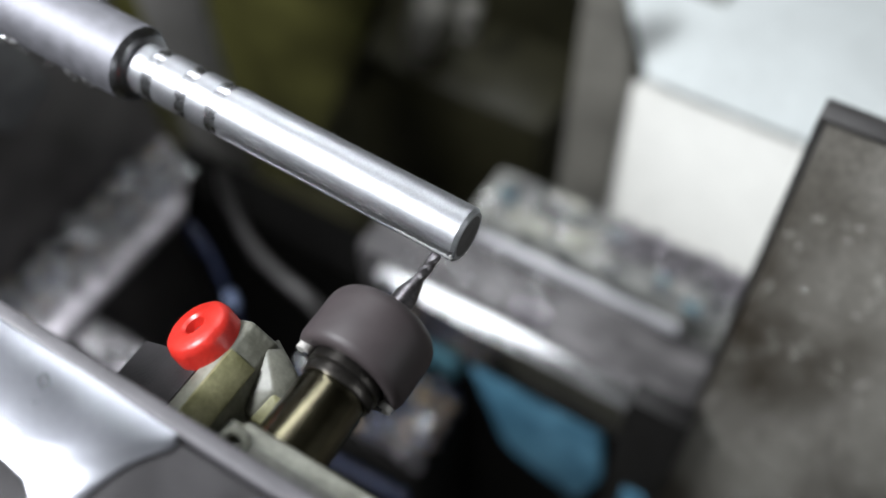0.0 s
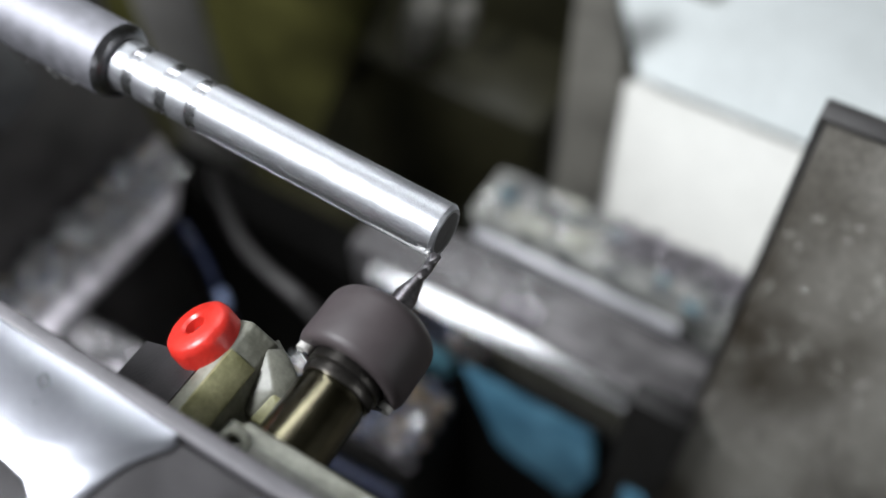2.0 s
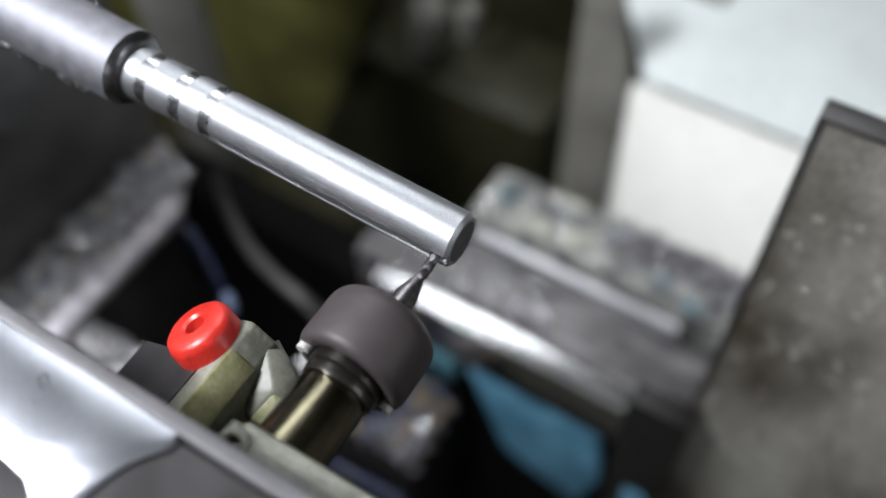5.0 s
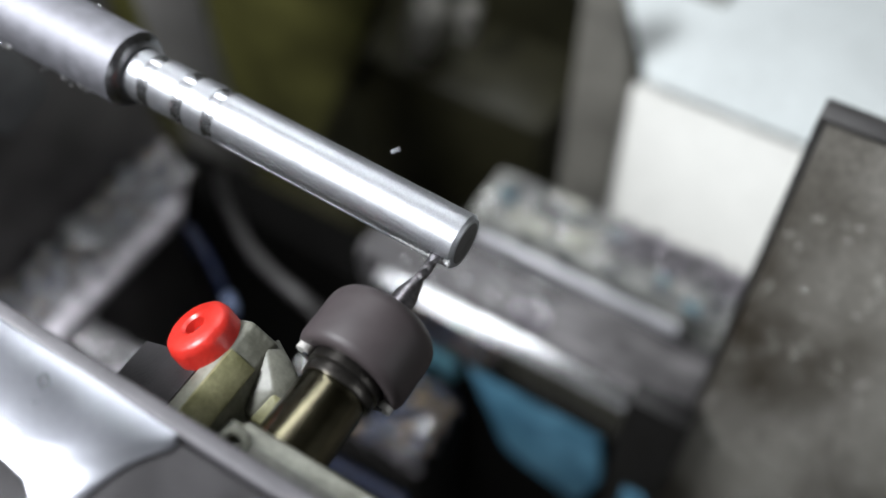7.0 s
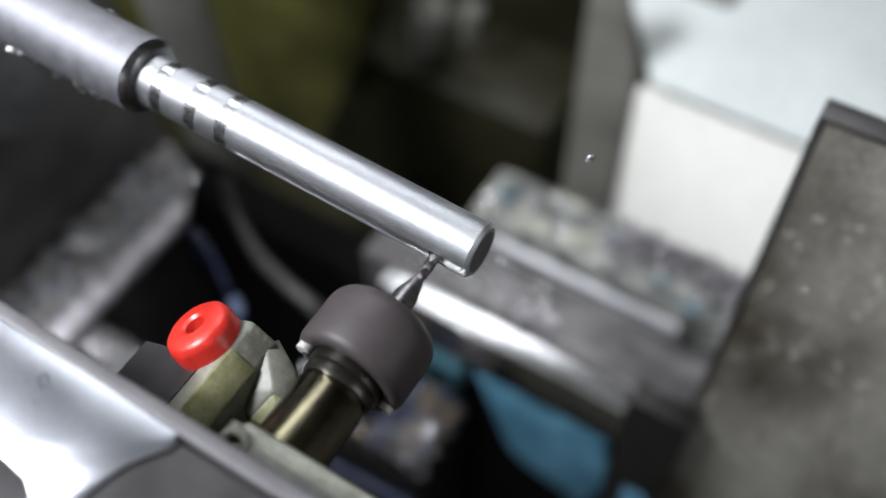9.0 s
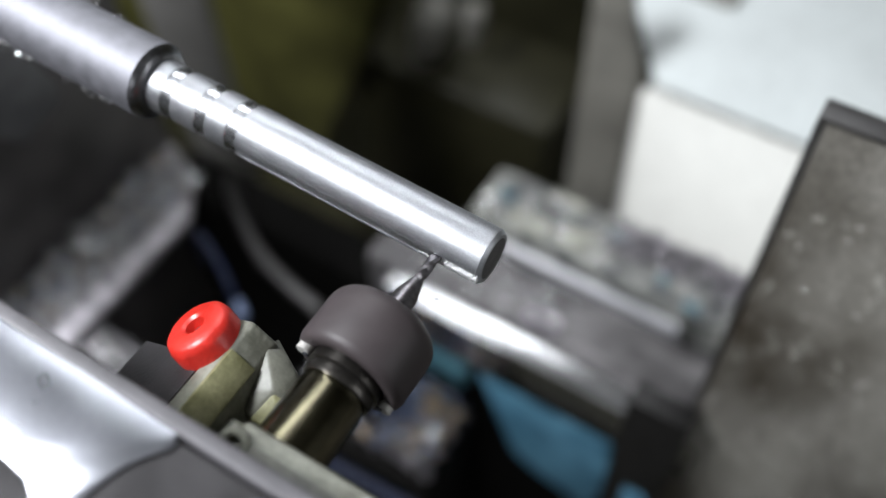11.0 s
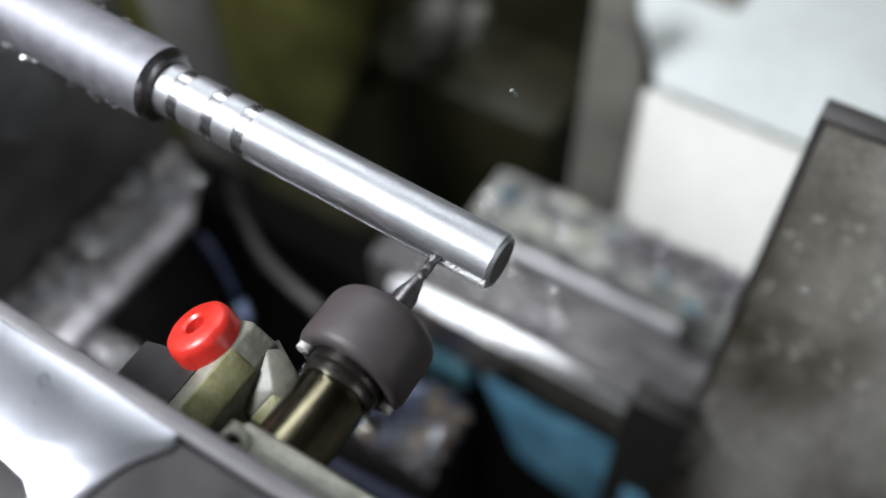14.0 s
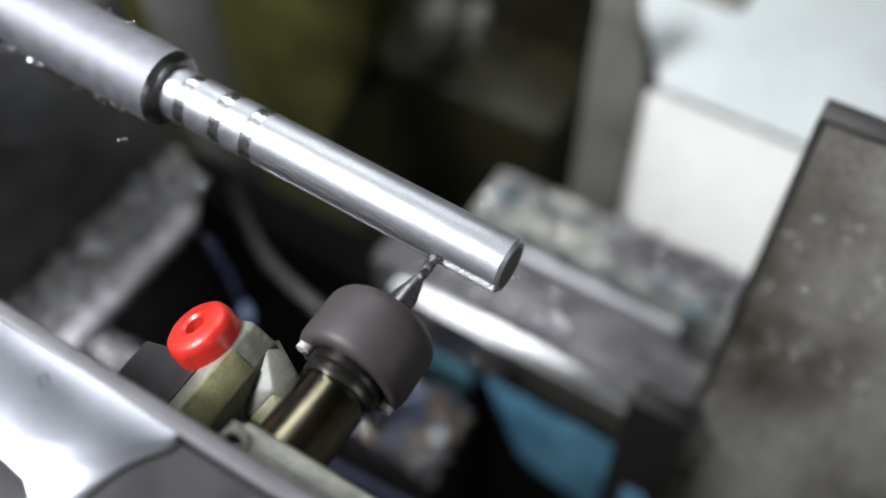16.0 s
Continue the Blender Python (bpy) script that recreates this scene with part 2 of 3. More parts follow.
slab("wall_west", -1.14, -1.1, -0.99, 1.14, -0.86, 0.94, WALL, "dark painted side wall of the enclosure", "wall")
east = tagged(new("wall_east"), "unseen light grey end wall bouncing light, open for a fill", "wall", "", "structure")
for y0, y1, z0, z1 in ((-0.99, 0.07, -0.86, 0.94), (0.23, 1.14, -0.86, 0.94), (0.0705, 0.2295, -0.86, 0.04), (0.0705, 0.2295, 0.68, 0.94)):
    part("wall_panel", box(1.14, 1.18, y0, y1, z0, z1, 0.002), BOUNCE_WALL, east)


def lamp_case(name, place, sx, sy, label):
    ob = thing(name, label, "lamp")
    m = look(*place)
    part("housing", moved(box(-sx / 2 - 0.02, sx / 2 + 0.02, -sy / 2 - 0.015, sy / 2 + 0.015, 0.004, 0.04, 0.004), m), LAMP_CASE, ob)
    c = m @ Vector((0, 0, 0.03))
    part("hanger", box(c.x - 0.012, c.x + 0.012, c.y - 0.012, c.y + 0.012, c.z, 0.90, 0.002), LAMP_CASE, ob)
    return ob


lamp_case("work_lamp", LAMP_A, 0.32, 0.20, "wide grey panel lamp over the work area")
lamp_case("plate_fill", LAMP_C, 0.32, 0.34, "unseen fill panel added for the cover plate's reflection")
lamp_case("roof_lamp", LAMP_B, 0.50, 0.20, "flat grey panel lamp under the roof")

# ---- far side: white bins, olive panel ----
cabinet = thing("white_bin", "white enamelled metal bin behind the table", "bin")
bm = extrude([(0.2890, -0.2475), (0.2890, -0.80), (0.1820, -0.80), (0.1820, -0.4000)], 0.42, 0.002)
moved(bm, Matrix.Translation((-0.0670, 0, 0)) @ Matrix(((0, 1, 0, 0), (1, 0, 0, 0), (0, 0, 1, 0), (0, 0, 0, 1))))
for v in bm.verts:
    if v.co.x < 0 and v.co.y < 0.2:
        v.co.x += 0.042
part("front_panel", bm, WHITE, cabinet, "sloping white front chute")
part("lid", moved(extrude([(-0.0600, 0.2875), (0.305, 0.2875), (0.305, 0.74), (-0.365, 0.74)], 0.002, 0.0005), Matrix.Translation((0, 0, -0.2446)) @ pose(0, 0, 0, 90) @ Matrix.Diagonal((1, 1, -1, 1))), COOL_WHITE, cabinet, "cool white lid")
part("side_panel", box(-0.066, -0.054, 0.301, 0.72, -0.80, -0.2475, 0.002), WHITE, cabinet)

# small grey block for a soft grey patch on the lid
part("lid_block", box(-0.088, -0.046, 0.362, 0.385, -0.2443, -0.236, 0.003), PALE, cabinet, "small grey block on the lid")

post = thing("grey_post", "grey enamelled upright beside the white bin", "post")
part("shaft", moved(extrude([(-0.108, -0.80), (-0.103, -0.18), (-0.0845, -0.18), (-0.0690, -0.2480), (-0.0690, -0.80)], 0.005, 0.001), Matrix.Translation((0, 0.2885, 0))), GREY, post)

panel = thing("olive_screen", "olive oil-stained sheet screen in the back", "screen")
part("sheet", moved(extrude([(-0.80, -0.80), (-0.519, -0.80), (-0.348, -0.406), (-0.302, -0.30), (-0.80, -0.30)], 0.007, 0.001), Matrix.Translation((0, 0.445, 0))), OLIVE_WALL, panel)
part("frame_rail", moved(extrude([(-0.518, -0.80), (-0.511, -0.80), (-0.294, -0.30), (-0.301, -0.30)], 0.013, 0.001), Matrix.Translation((0, 0.442, 0))), WALL, panel, "dark slanting frame rail")

# ---- fixed table with swarf ----
table = thing("side_table", "worn blue-grey machine table strewn with swarf", "machine table")
part("tabletop", box(-0.0985, 0.075, 0.149, 0.181, -0.26, -0.222, 0.003), TABLE, table)
part("guide_strip", box(-0.0905, 0.012, 0.1403, 0.1442, -0.245, -0.2235, 0.0008), RAIL, table, "bright ground steel strip")
for x, y, sx, sy in ((-0.086, 0.166, 0.010, 0.009), (-0.071, 0.158, 0.007, 0.005), (-0.030, 0.171, 0.012, 0.004), (-0.004, 0.160, 0.006, 0.008), (0.012, 0.153, 0.008, 0.005)):
    part("paint_patch", box(x - sx / 2, x + sx / 2, y - sy / 2, y + sy / 2, -0.2219, -0.2214, 0.0002), FADED_BLUE, table, "patch of old faded blue paint")
for x, y, sx, sy in ((-0.070, 0.1565, 0.020, 0.009), (-0.048, 0.160, 0.016, 0.012), (-0.060, 0.177, 0.018, 0.005)):
    part("sludge_patch", box(x - sx / 2, x + sx / 2, y - sy / 2, y + sy / 2, -0.2219, -0.2212, 0.0003), DUST, table, "patch of pale cream sludge")
part("base", box(-0.095, 0.07, 0.152, 0.178, -0.80, -0.2605, 0.004), DARK, table)
swarf("table_swarf", 13, 1100, (-0.096, 0.06, 0.151, 0.179, -0.222), 0.0018, "fine grey steel chips lying on the table")

swarf("dark_table_swarf", 4, 420, (-0.034, 0.034, 0.163, 0.180, -0.222), 0.0030, "heap of dull dark chips at the back of the table", 0.006, mat=DARK_CHIP)

# ---- splash wall with drops ----
wall = thing("splash_guard", "upright oil-filmed grey steel splash guard with drops", "splash guard")
part("sheet", box(0.0335, 0.40, 0.0945, 0.100, -0.80, -0.0357, 0.0006), SPLASH, wall)
# dark strips added to keep the sheet's end and lit top edge dim
part("edge_strip", box(0.0313, 0.0333, 0.0940, 0.1010, -0.80, -0.0358, 0.0009), PIPE, wall, "dark strip for the sheet's end thickness")
part("top_strip", box(0.0313, 0.40, 0.0938, 0.1012, -0.0355, -0.0343, 0.0005), PIPE, wall, "dark strip added over the sheet's lit top face")
rng = random.Random(11)
bm = bmesh.new()
for k in range(1700):
    z = -0.047 - 0.20 * rng.random() ** 0.55
    x, r = rng.uniform(0.036, 0.052 - 0.3 * (z + 0.045)), rng.uniform(0.0004, 0.00075) if k < 190 else rng.uniform(0.00012, 0.00034)
    bmesh.ops.create_icosphere(bm, subdivisions=2 if k < 190 else 1, radius=r, matrix=Matrix.Translation((x, 0.0944, z)) @ Matrix.Diagonal((1, 0.6, 1.15, 1)))
part("drop_film", bm, DROP, wall, "drops of coolant with glints as pale colour")["kind"] = "stuff"

# ---- tool spindle with collet nut and cutter: fixed ----
TX = -0.0117
ALONG_Y = Matrix.Translation((TX, 0.0004, -0.0010)) @ pose(0, 0, 0, 0, 0, 90)
tool = thing("milling_spindle", "driven milling spindle with black collet nut and small end mill", "milling spindle")
part("spindle_body", moved(lathe([(-0.085, 0), (-0.085, 0.0060), (-0.0362, 0.0060), (-0.0357, 0.0057), (-0.0345, 0.0057), (-0.0343, 0)], 96), ALONG_Y), BODY, tool, "oily brassy steel spindle body")
part("spindle_neck", moved(lathe([(-0.0346, 0), (-0.0346, 0.0061), (-0.0338, 0.0063), (-0.0328, 0.0061), (-0.0325, 0.0066), (-0.0300, 0.0066), (-0.0296, 0)], 96), ALONG_Y), NECK, tool, "dark ringed spindle neck")
NUT_PROFILE = [(-0.0310, 0.0068), (-0.0314, 0.0086), (-0.0312, 0.0091), (-0.0306, 0.0096), (-0.0298, 0.0099), (-0.0225, 0.0099)]
NUT_PROFILE += [(-0.0225 + 0.0040 * math.sin(radians(a)), 0.0060 + 0.0039 * math.cos(radians(a))) for a in range(9, 91, 9)]
NUT_PROFILE += [(-0.0185, 0.0030), (-0.0200, 0.0022), (-0.0260, 0.0022), (-0.0260, 0.0068)]
nut = part("collet_nut", moved(lathe(NUT_PROFILE, 128, True), ALONG_Y), NUT, tool, "smooth black oxide collet nut")
for side in (-1, 1):
    c = Matrix.Translation((TX + side * 0.933 * 0.0079, -0.0307, -0.0010 - side * 0.36 * 0.0079)) @ pose(0, 0, 0, 0, 21, 0)
    ear = [(0.0013 * math.cos(radians(a)), 0.0012 * math.sin(radians(a))) for a in range(0, 360, 20)]
    slot = part("spanner_slot", moved(extrude(ear, 0.0016, 0.0002, 2), c @ Matrix.Translation((0, -0.0013, 0))), PIN_METAL, nut, "bare pale metal spanner slot")
    # black disc draws the dark of the hole
    part("slot_hole", moved(lathe([(0, 0), (0, 0.0006), (0.0003, 0.00055), (0.0004, 0)], 20), c @ Matrix.Translation((-side * 0.0007, -0.00125, 0)) @ pose(0, 0, 0, 0, 0, -90)), HOSE, slot, "black disc standing in for the dark hole")
flutes = bmesh.new()
STEPS, TURN = 36, radians(150)
SHAPE = [(0.00104, 0), (0.00098, 40), (0.00086, 75), (0.00095, 100), (0.00104, 120), (0.00098, 160), (0.00086, 195), (0.00095, 220), (0.00104, 240), (0.00098, 280), (0.00086, 315), (0.00095, 340)]
rings = []
for k in range(STEPS + 1):
    x = -0.0104 + 0.0058 * k / STEPS
    rings.append([flutes.verts.new((x, r * math.cos(radians(a) + TURN * k / STEPS), r * math.sin(radians(a) + TURN * k / STEPS))) for r, a in SHAPE])
for p, q in zip(rings, rings[1:]):
    for k in range(len(p)):
        flutes.faces.new((p[k], p[(k + 1) % len(p)], q[(k + 1) % len(q)], q[k]))
flutes.faces.new(rings[0])
flutes.faces.new(rings[-1][::-1])
bmesh.ops.recalc_face_normals(flutes, faces=flutes.faces[:])
mill = part("end_mill", moved(lathe([(-0.029, 0), (-0.029, 0.0021), (-0.0142, 0.0021), (-0.0108, 0.00118), (-0.0103, 0.00095), (-0.0102, 0)], 40), ALONG_Y), CARBIDE, tool, "grey carbide end mill with tapered neck")
part("cutting_flutes", moved(flutes, ALONG_Y), CARBIDE, mill, "spiral fluted carbide tip")

# ---- tool block with red plug: fixed ----
block = thing("tool_block", "cream enamelled tool block with olive oil stains", "tool block")
part("body", moved(extrude([(-0.0330, -0.0012), (-0.0306, 0.0003), (-0.0296, 0.0006), (-0.0254, -0.0026), (-0.0232, -0.0111), (-0.0245, -0.0300), (-0.0330, -0.0300)], 0.030, 0.0007, 3), Matrix.Translation((0, -0.0612, 0))), CREAM, block)
part("wing", moved(extrude([(-0.0500, -0.0115), (-0.0332, -0.0014), (-0.0332, -0.0300), (-0.0500, -0.0300)], 0.0215, 0.0005, 2), Matrix.Translation((0, -0.0610, 0))), PLATE_DARK, block, "dark grey wing under the plug")
part("stained_band", moved(extrude([(-0.0294, 0.0010), (-0.0252, -0.0023), (-0.0262, -0.0034), (-0.0302, 0.0002)], 0.023, 0.0004), Matrix.Translation((0, -0.0600, 0))), OLIVE, block, "olive stained band")


def hull(corners, sink, bevel):
    """A faceted solid: its upper corners and the same ones sunk along the given way, closed round and rounded."""
    bm = bmesh.new()
    for c in corners:
        bm.verts.new(c)
        bm.verts.new(Vector(c) + Vector(sink))
    res = bmesh.ops.convex_hull(bm, input=bm.verts[:])
    bmesh.ops.delete(bm, geom=list({v for v in res["geom_interior"] + res["geom_unused"] if isinstance(v, bmesh.types.BMVert)}), context="VERTS")
    bmesh.ops.dissolve_limit(bm, angle_limit=radians(4), verts=bm.verts[:], edges=bm.edges[:])
    bmesh.ops.bevel(bm, geom=bm.edges[:], offset=bevel, segments=2, affect="EDGES", profile=0.5)
    bmesh.ops.recalc_face_normals(bm, faces=bm.faces[:])
    return bm


# the lug's shading comes from this darker cream
part("lug", hull([(-0.0265, -0.0329, -0.0020), (-0.0212, -0.0381, -0.0034), (-0.0201, -0.0334, -0.0047), (-0.0178, -0.0377, -0.0058), (-0.0230, -0.0431, -0.0066), (-0.0286, -0.0411, -0.0060), (-0.0266, -0.0300, -0.0040)], (-0.002, 0.001, -0.012), 0.0004), SHADED_CREAM, block, "faceted lug in shaded cream")
part("lug_foot", hull([(-0.0211, -0.0385, -0.0038), (-0.0176, -0.0380, -0.0057), (-0.0170, -0.0423, -0.0074), (-0.0228, -0.0434, -0.0064)], (-0.001, 0.001, -0.012), 0.0003), OLIVE, block, "olive stained foot of the lug")
part("web", box(-0.0262, -0.0172, -0.0640, -0.0445, -0.0200, -0.0045, 0.0015, 4), CREAM, block, "oily cream web between block and clamp")
clamp = part("clamp_plate", box(-0.0166, 0.016, -0.0750, -0.0471, 0.0048, 0.0085, 0.0013, 4), CREAM, block, "oily cream clamp plate")
part("clamp_face", box(-0.0150, 0.0155, -0.0770, -0.0500, 0.0062, 0.0088, 0.0004, 2), SHADED_CREAM, block, "top face of the clamp plate in shaded cream")
SCREW = Matrix.Translation((-0.0153, -0.0515, 0.0090)) @ Vector((0.3, -0.35, 0.85)).to_track_quat("X", "Z").to_matrix().to_4x4()
ring = part("clamp_screw", moved(lathe([(-0.004, 0.0012), (-0.004, 0.0024), (0.0002, 0.0024), (0.0006, 0.0021), (0.0006, 0.0016), (0.0002, 0.0012)], 32, True), SCREW), CREAM, clamp, "cream enamelled socket screw")
part("screw_socket", moved(lathe([(-0.003, 0), (-0.003, 0.0012), (-0.0014, 0.0012), (-0.0014, 0)], 6), SCREW), OLIVE, clamp, "olive stained screw socket")
plug = thing("red_plug", "round red plastic plug with a dimple in the tool block", "plug")
PLUG = Matrix.Translation((-0.0349, -0.0369, -0.0029)) @ pose(0, 0, 0, 0, -120, 0)
part("cap", moved(lathe([(-0.005, 0), (-0.005, 0.0060), (0.0030, 0.0060), (0.0042, 0.0056), (0.0048, 0.0048), (0.0050, 0.0024), (0.0046, 0.0018), (0.0030, 0.0013), (0.0030, 0)], 48), PLUG), RED, plug)
part("dimple", moved(lathe([(0.0030, 0), (0.0034, 0.0010), (0.0036, 0.0004), (0.0037, 0)], 16), PLUG), RED_HOLE, plug, "dimple with its shade put into the colour")

# ---- polished cover plate: fixed ----
cover = thing("cover_plate", "polished steel cover plate cut to its bright reflection", "cover plate")
# outline drawn as the lamp's bright reflection; the base is its dark part
part("plate", moved(extrude([(-0.20, -0.0562), (-0.0336, -0.0562), (-0.0178, -0.0566), (-0.0168, -0.0573), (-0.0170, -0.0585), (-0.0191, -0.0611), (-0.0207, -0.0639), (-0.0217, -0.0675), (-0.0227, -0.0715), (-0.0262, -0.0735), (-0.0304, -0.0712), (-0.0349, -0.0707), (-0.0420, -0.0730), (-0.20, -0.0900)], 0.0010, 0.0003, 2), Matrix.Translation((0, 0, 0.0187)) @ pose(0, 0, 0, 90) @ Matrix.Diagonal((1, 1, -1, 1))), POLISHED, cover)
part("base", box(-0.20, 0.012, -0.30, -0.0567, 0.002, 0.0190, 0.0012, 3), PLATE_DARK, cover, "dark base standing in for the dim part of the reflection")
part("rolled_edge", box(-0.20, 0.012, -0.0566, -0.0538, 0.002, 0.0194, 0.0008, 4), LIP, cover, "dull grey rolled edge")

# ---- the moving headstock: bar, collet, ledge, saddle ----
# the bar's own axis dips a little towards its free end, and it is fed along that axis
AXIS = Vector((1.0, -0.0023, -0.0483)).normalized()
BAR_AT = Matrix.Translation((0, 0.0005, -0.0015)) @ pose(0, 0, 0, 0, 2.765, -0.132)

head = thing("headstock", "dark oily sliding headstock holding a steel bar", "headstock")
part("front_face", box(-0.42, -0.2670, -0.14, 0.128, -0.60, -0.145, 0.006), DARK, head)
part("spindle_housing", box(-0.42, -0.335, -0.08, 0.06, -0.146, 0.05, 0.005), DARK, head, "dark housing behind the collet")
part("gripper", moved(extrude([(-0.030, -0.062), (0.020, -0.062), (0.0420, -0.084), (0.0475, -0.1065), (0.0435, -0.1110), (0.0260, -0.1150), (0.0169, -0.1030), (-0.030, -0.1120)], 0.1352, 0.002), Matrix.Translation((-0.20, 0, 0)) @ pose(0, 0, 0, 0, 0, 90)), DARK_NUT, head, "black chamfered gripper block")
part("collet", moved(lathe([(-0.3352, 0), (-0.3352, 0.024), (-0.24, 0.023), (-0.19, 0.020), (-0.150, 0.0125), (-0.123, 0.0090), (-0.118, 0.0084), (-0.1175, 0.0078)], 48), BAR_AT), DARK_NUT, head, "black collet nose round the bar")
LEDGE_PLAN = [(-0.2668, -0.014), (-0.2668, 0.1245), (-0.2630, 0.1235), (-0.2410, 0.1120), (-0.2255, 0.0905), (-0.2262, 0.004), (-0.2320, -0.014)]
part("ledge", moved(extrude(LEDGE_PLAN, 0.007, 0.0015, 3), Matrix.Translation((0, 0, -0.2575)) @ pose(0, 0, 0, 90) @ Matrix.Diagonal((1, 1, -1, 1))), LEDGE, head, "steel ledge heaped with chips")
saddle = part("saddle", box(-0.125, 0.06, 0.106, 0.1385, -0.262, -0.226, 0.003), SLAB, head, "grimy dark saddle top")
part("guide_rail", box(-0.108, 0.045, 0.0945, 0.1055, -0.258, -0.224, 0.0015, 4), ROD, head, "bright rounded guide rail")
part("casting", moved(extrude([(-0.0624, -0.2600), (-0.0390, -0.3330), (-0.0300, -0.3420), (0.0060, -0.3560), (0.0150, -0.3175), (0.0085, -0.2600)], 0.006, 0.002), Matrix.Translation((0, 0.098, 0))), BLUE, head, "blue painted casting")
part("casting_end", box(-0.098, -0.068, 0.100, 0.108, -0.30, -0.2625, 0.004), PALE_BLUE, head, "pale blue painted casting end")
# undercarriage coloured near-black to read as unlit
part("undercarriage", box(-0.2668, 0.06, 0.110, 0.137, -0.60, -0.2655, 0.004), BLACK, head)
ledge_chips = swarf("ledge_swarf", 5, 1500, (-0.2660, -0.2360, -0.010, 0.116, -0.2505), 0.0026, "bright steel chips heaped on the ledge", 0.009)
part("lower_ledge", box(-0.2280, -0.1880, 0.0080, 0.0240, -0.290, -0.2610, 0.002), LEDGE, head, "small lower steel ledge")
ledge_gold = swarf("straw_swarf", 15, 60, (-0.2650, -0.2360, -0.008, 0.112, -0.2470), 0.0024, "straw-coloured steel chips on the ledge", 0.008, mat=GOLD_CHIP)
ledge_bright = swarf("bright_ledge_swarf", 45, 170, (-0.2650, -0.2370, -0.008, 0.112, -0.2450), 0.0028, "larger near-white chips standing in for glints on the ledge", 0.005, mat=GLINT_CHIP)
ledge_blue = swarf("blue_ledge_swarf", 46, 60, (-0.2650, -0.2370, -0.008, 0.112, -0.2460), 0.0028, "blue-tempered chips on the heaped ledge", 0.004, mat=BLUE_CHIP)
lower_chips = swarf("lower_ledge_swarf", 16, 130, (-0.2270, -0.1900, 0.0085, 0.0230, -0.2610), 0.0040, "steel chips on the small lower ledge")
saddle_chips = swarf("saddle_swarf", 7, 260, (-0.100, -0.030, 0.108, 0.134, -0.226), 0.0022, "loose steel chips on the saddle")
saddle_clump = swarf("saddle_clump", 66, 110, (-0.046, -0.030, 0.110, 0.119, -0.226), 0.0024, "clump of bright chips on the saddle", 0.004, mat=LEDGE)

bar = thing("steel_bar", "turned bright steel bar with two grooves and a milled flat", "steel bar")
R = 0.0052
HALF = 0.0010


def section(x, r, depth, n=120):
    """One ring of the shaft: a circle with a square notch on its -y side."""
    y = math.sqrt(r * r - HALF * HALF)
    a = math.asin(HALF / r)
    ring = [(x, -y + depth + 0.00001, -HALF), (x, -y, -HALF - 0.00001)]
    ring += [(x, -r * math.cos(a + (2 * math.pi - 2 * a) * k / n), -r * math.sin(a + (2 * math.pi - 2 * a) * k / n)) for k in range(1, n)]
    return ring + [(x, -y, HALF + 0.00001), (x, -y + depth + 0.00001, HALF)]


def loft(stations):
    bm = bmesh.new()
    rings = [[bm.verts.new(c) for c in section(*s)] for s in stations]
    for p, q in zip(rings, rings[1:]):
        for k in range(len(p)):
            bm.faces.new((p[k], p[(k + 1) % len(p)], q[(k + 1) % len(p)], q[k]))
    bm.faces.new(rings[0])
    bm.faces.new(rings[-1][::-1])
    bmesh.ops.recalc_face_normals(bm, faces=bm.faces[:])
    return bm


OLD, DEEP, CUT_END = 0.00004, 0.0007, -0.01245
GROOVES = (-0.0688, -0.0605, -0.0533)
edges = [-0.0745]
for g in GROOVES:
    edges += [g - 0.0012, g + 0.0012]
for x0, x1 in zip(edges[0::2], edges[1::2]):
    part("turned_land", lathe([(x0, 0), (x0, R - 0.00008), (x0 + 0.0001, R), (x1 - 0.0001, R), (x1, R - 0.00008), (x1, 0)], 128), BAR, bar)
for g in GROOVES:
    part("groove", lathe([(g - 0.0012, R - 0.00008), (g - 0.00115, R - 0.00012), (g + 0.00115, R - 0.00012), (g + 0.0012, R - 0.00008)], 128), GROOVE, bar, "polished turned groove")
x0 = edges[-1]
part("turned_shaft", loft([(x0, R - 0.00008, 0), (x0 + 0.0001, R, 0), (-0.050, R, 0), (-0.0499, R, OLD), (CUT_END, R, OLD), (CUT_END + 0.00005, R, DEEP), (-0.0007, R, DEEP), (0.0, R - 0.0006, DEEP - 0.0005)]), BAR, bar, "bright finely turned shaft with a milled slot")
part("end_face", lathe([(0.00002, 0.0), (0.00005, 0.0003), (0.00005, R - 0.0013), (-0.0001, R - 0.0012), (-0.0001, 0.0)], 96), BAR_FACE, bar, "dull faced end")
part("slot_floor", box(CUT_END + 0.0001, -0.0010, -0.00443, -0.00435, -HALF, HALF, 0), CUT, bar, "rough freshly milled slot floor", smooth=False)
part("slot_wall", box(CUT_END + 0.0001, -0.0006, -0.00506, -0.00440, -HALF - 0.0001, -HALF + 0.00006, 0), CUT, bar, "rough freshly milled slot wall", smooth=False)
rough = bmesh.new()
rng = random.Random(21)
for k in range(60):
    x = CUT_END + 0.0012 + 0.0108 * k / 59
    s = 0.00006 + 0.0005 * rng.random() ** 3
    box(x - 0.00015, x + 0.00015, -R + 0.0001, -R + 0.0006 + s, -HALF - s, -HALF + 0.00022 + s, 0.00005, 1, rough)
tagged(part("burr", rough, CUT, bar, "ragged bright burr along the slot", smooth=False), kind="stuff")
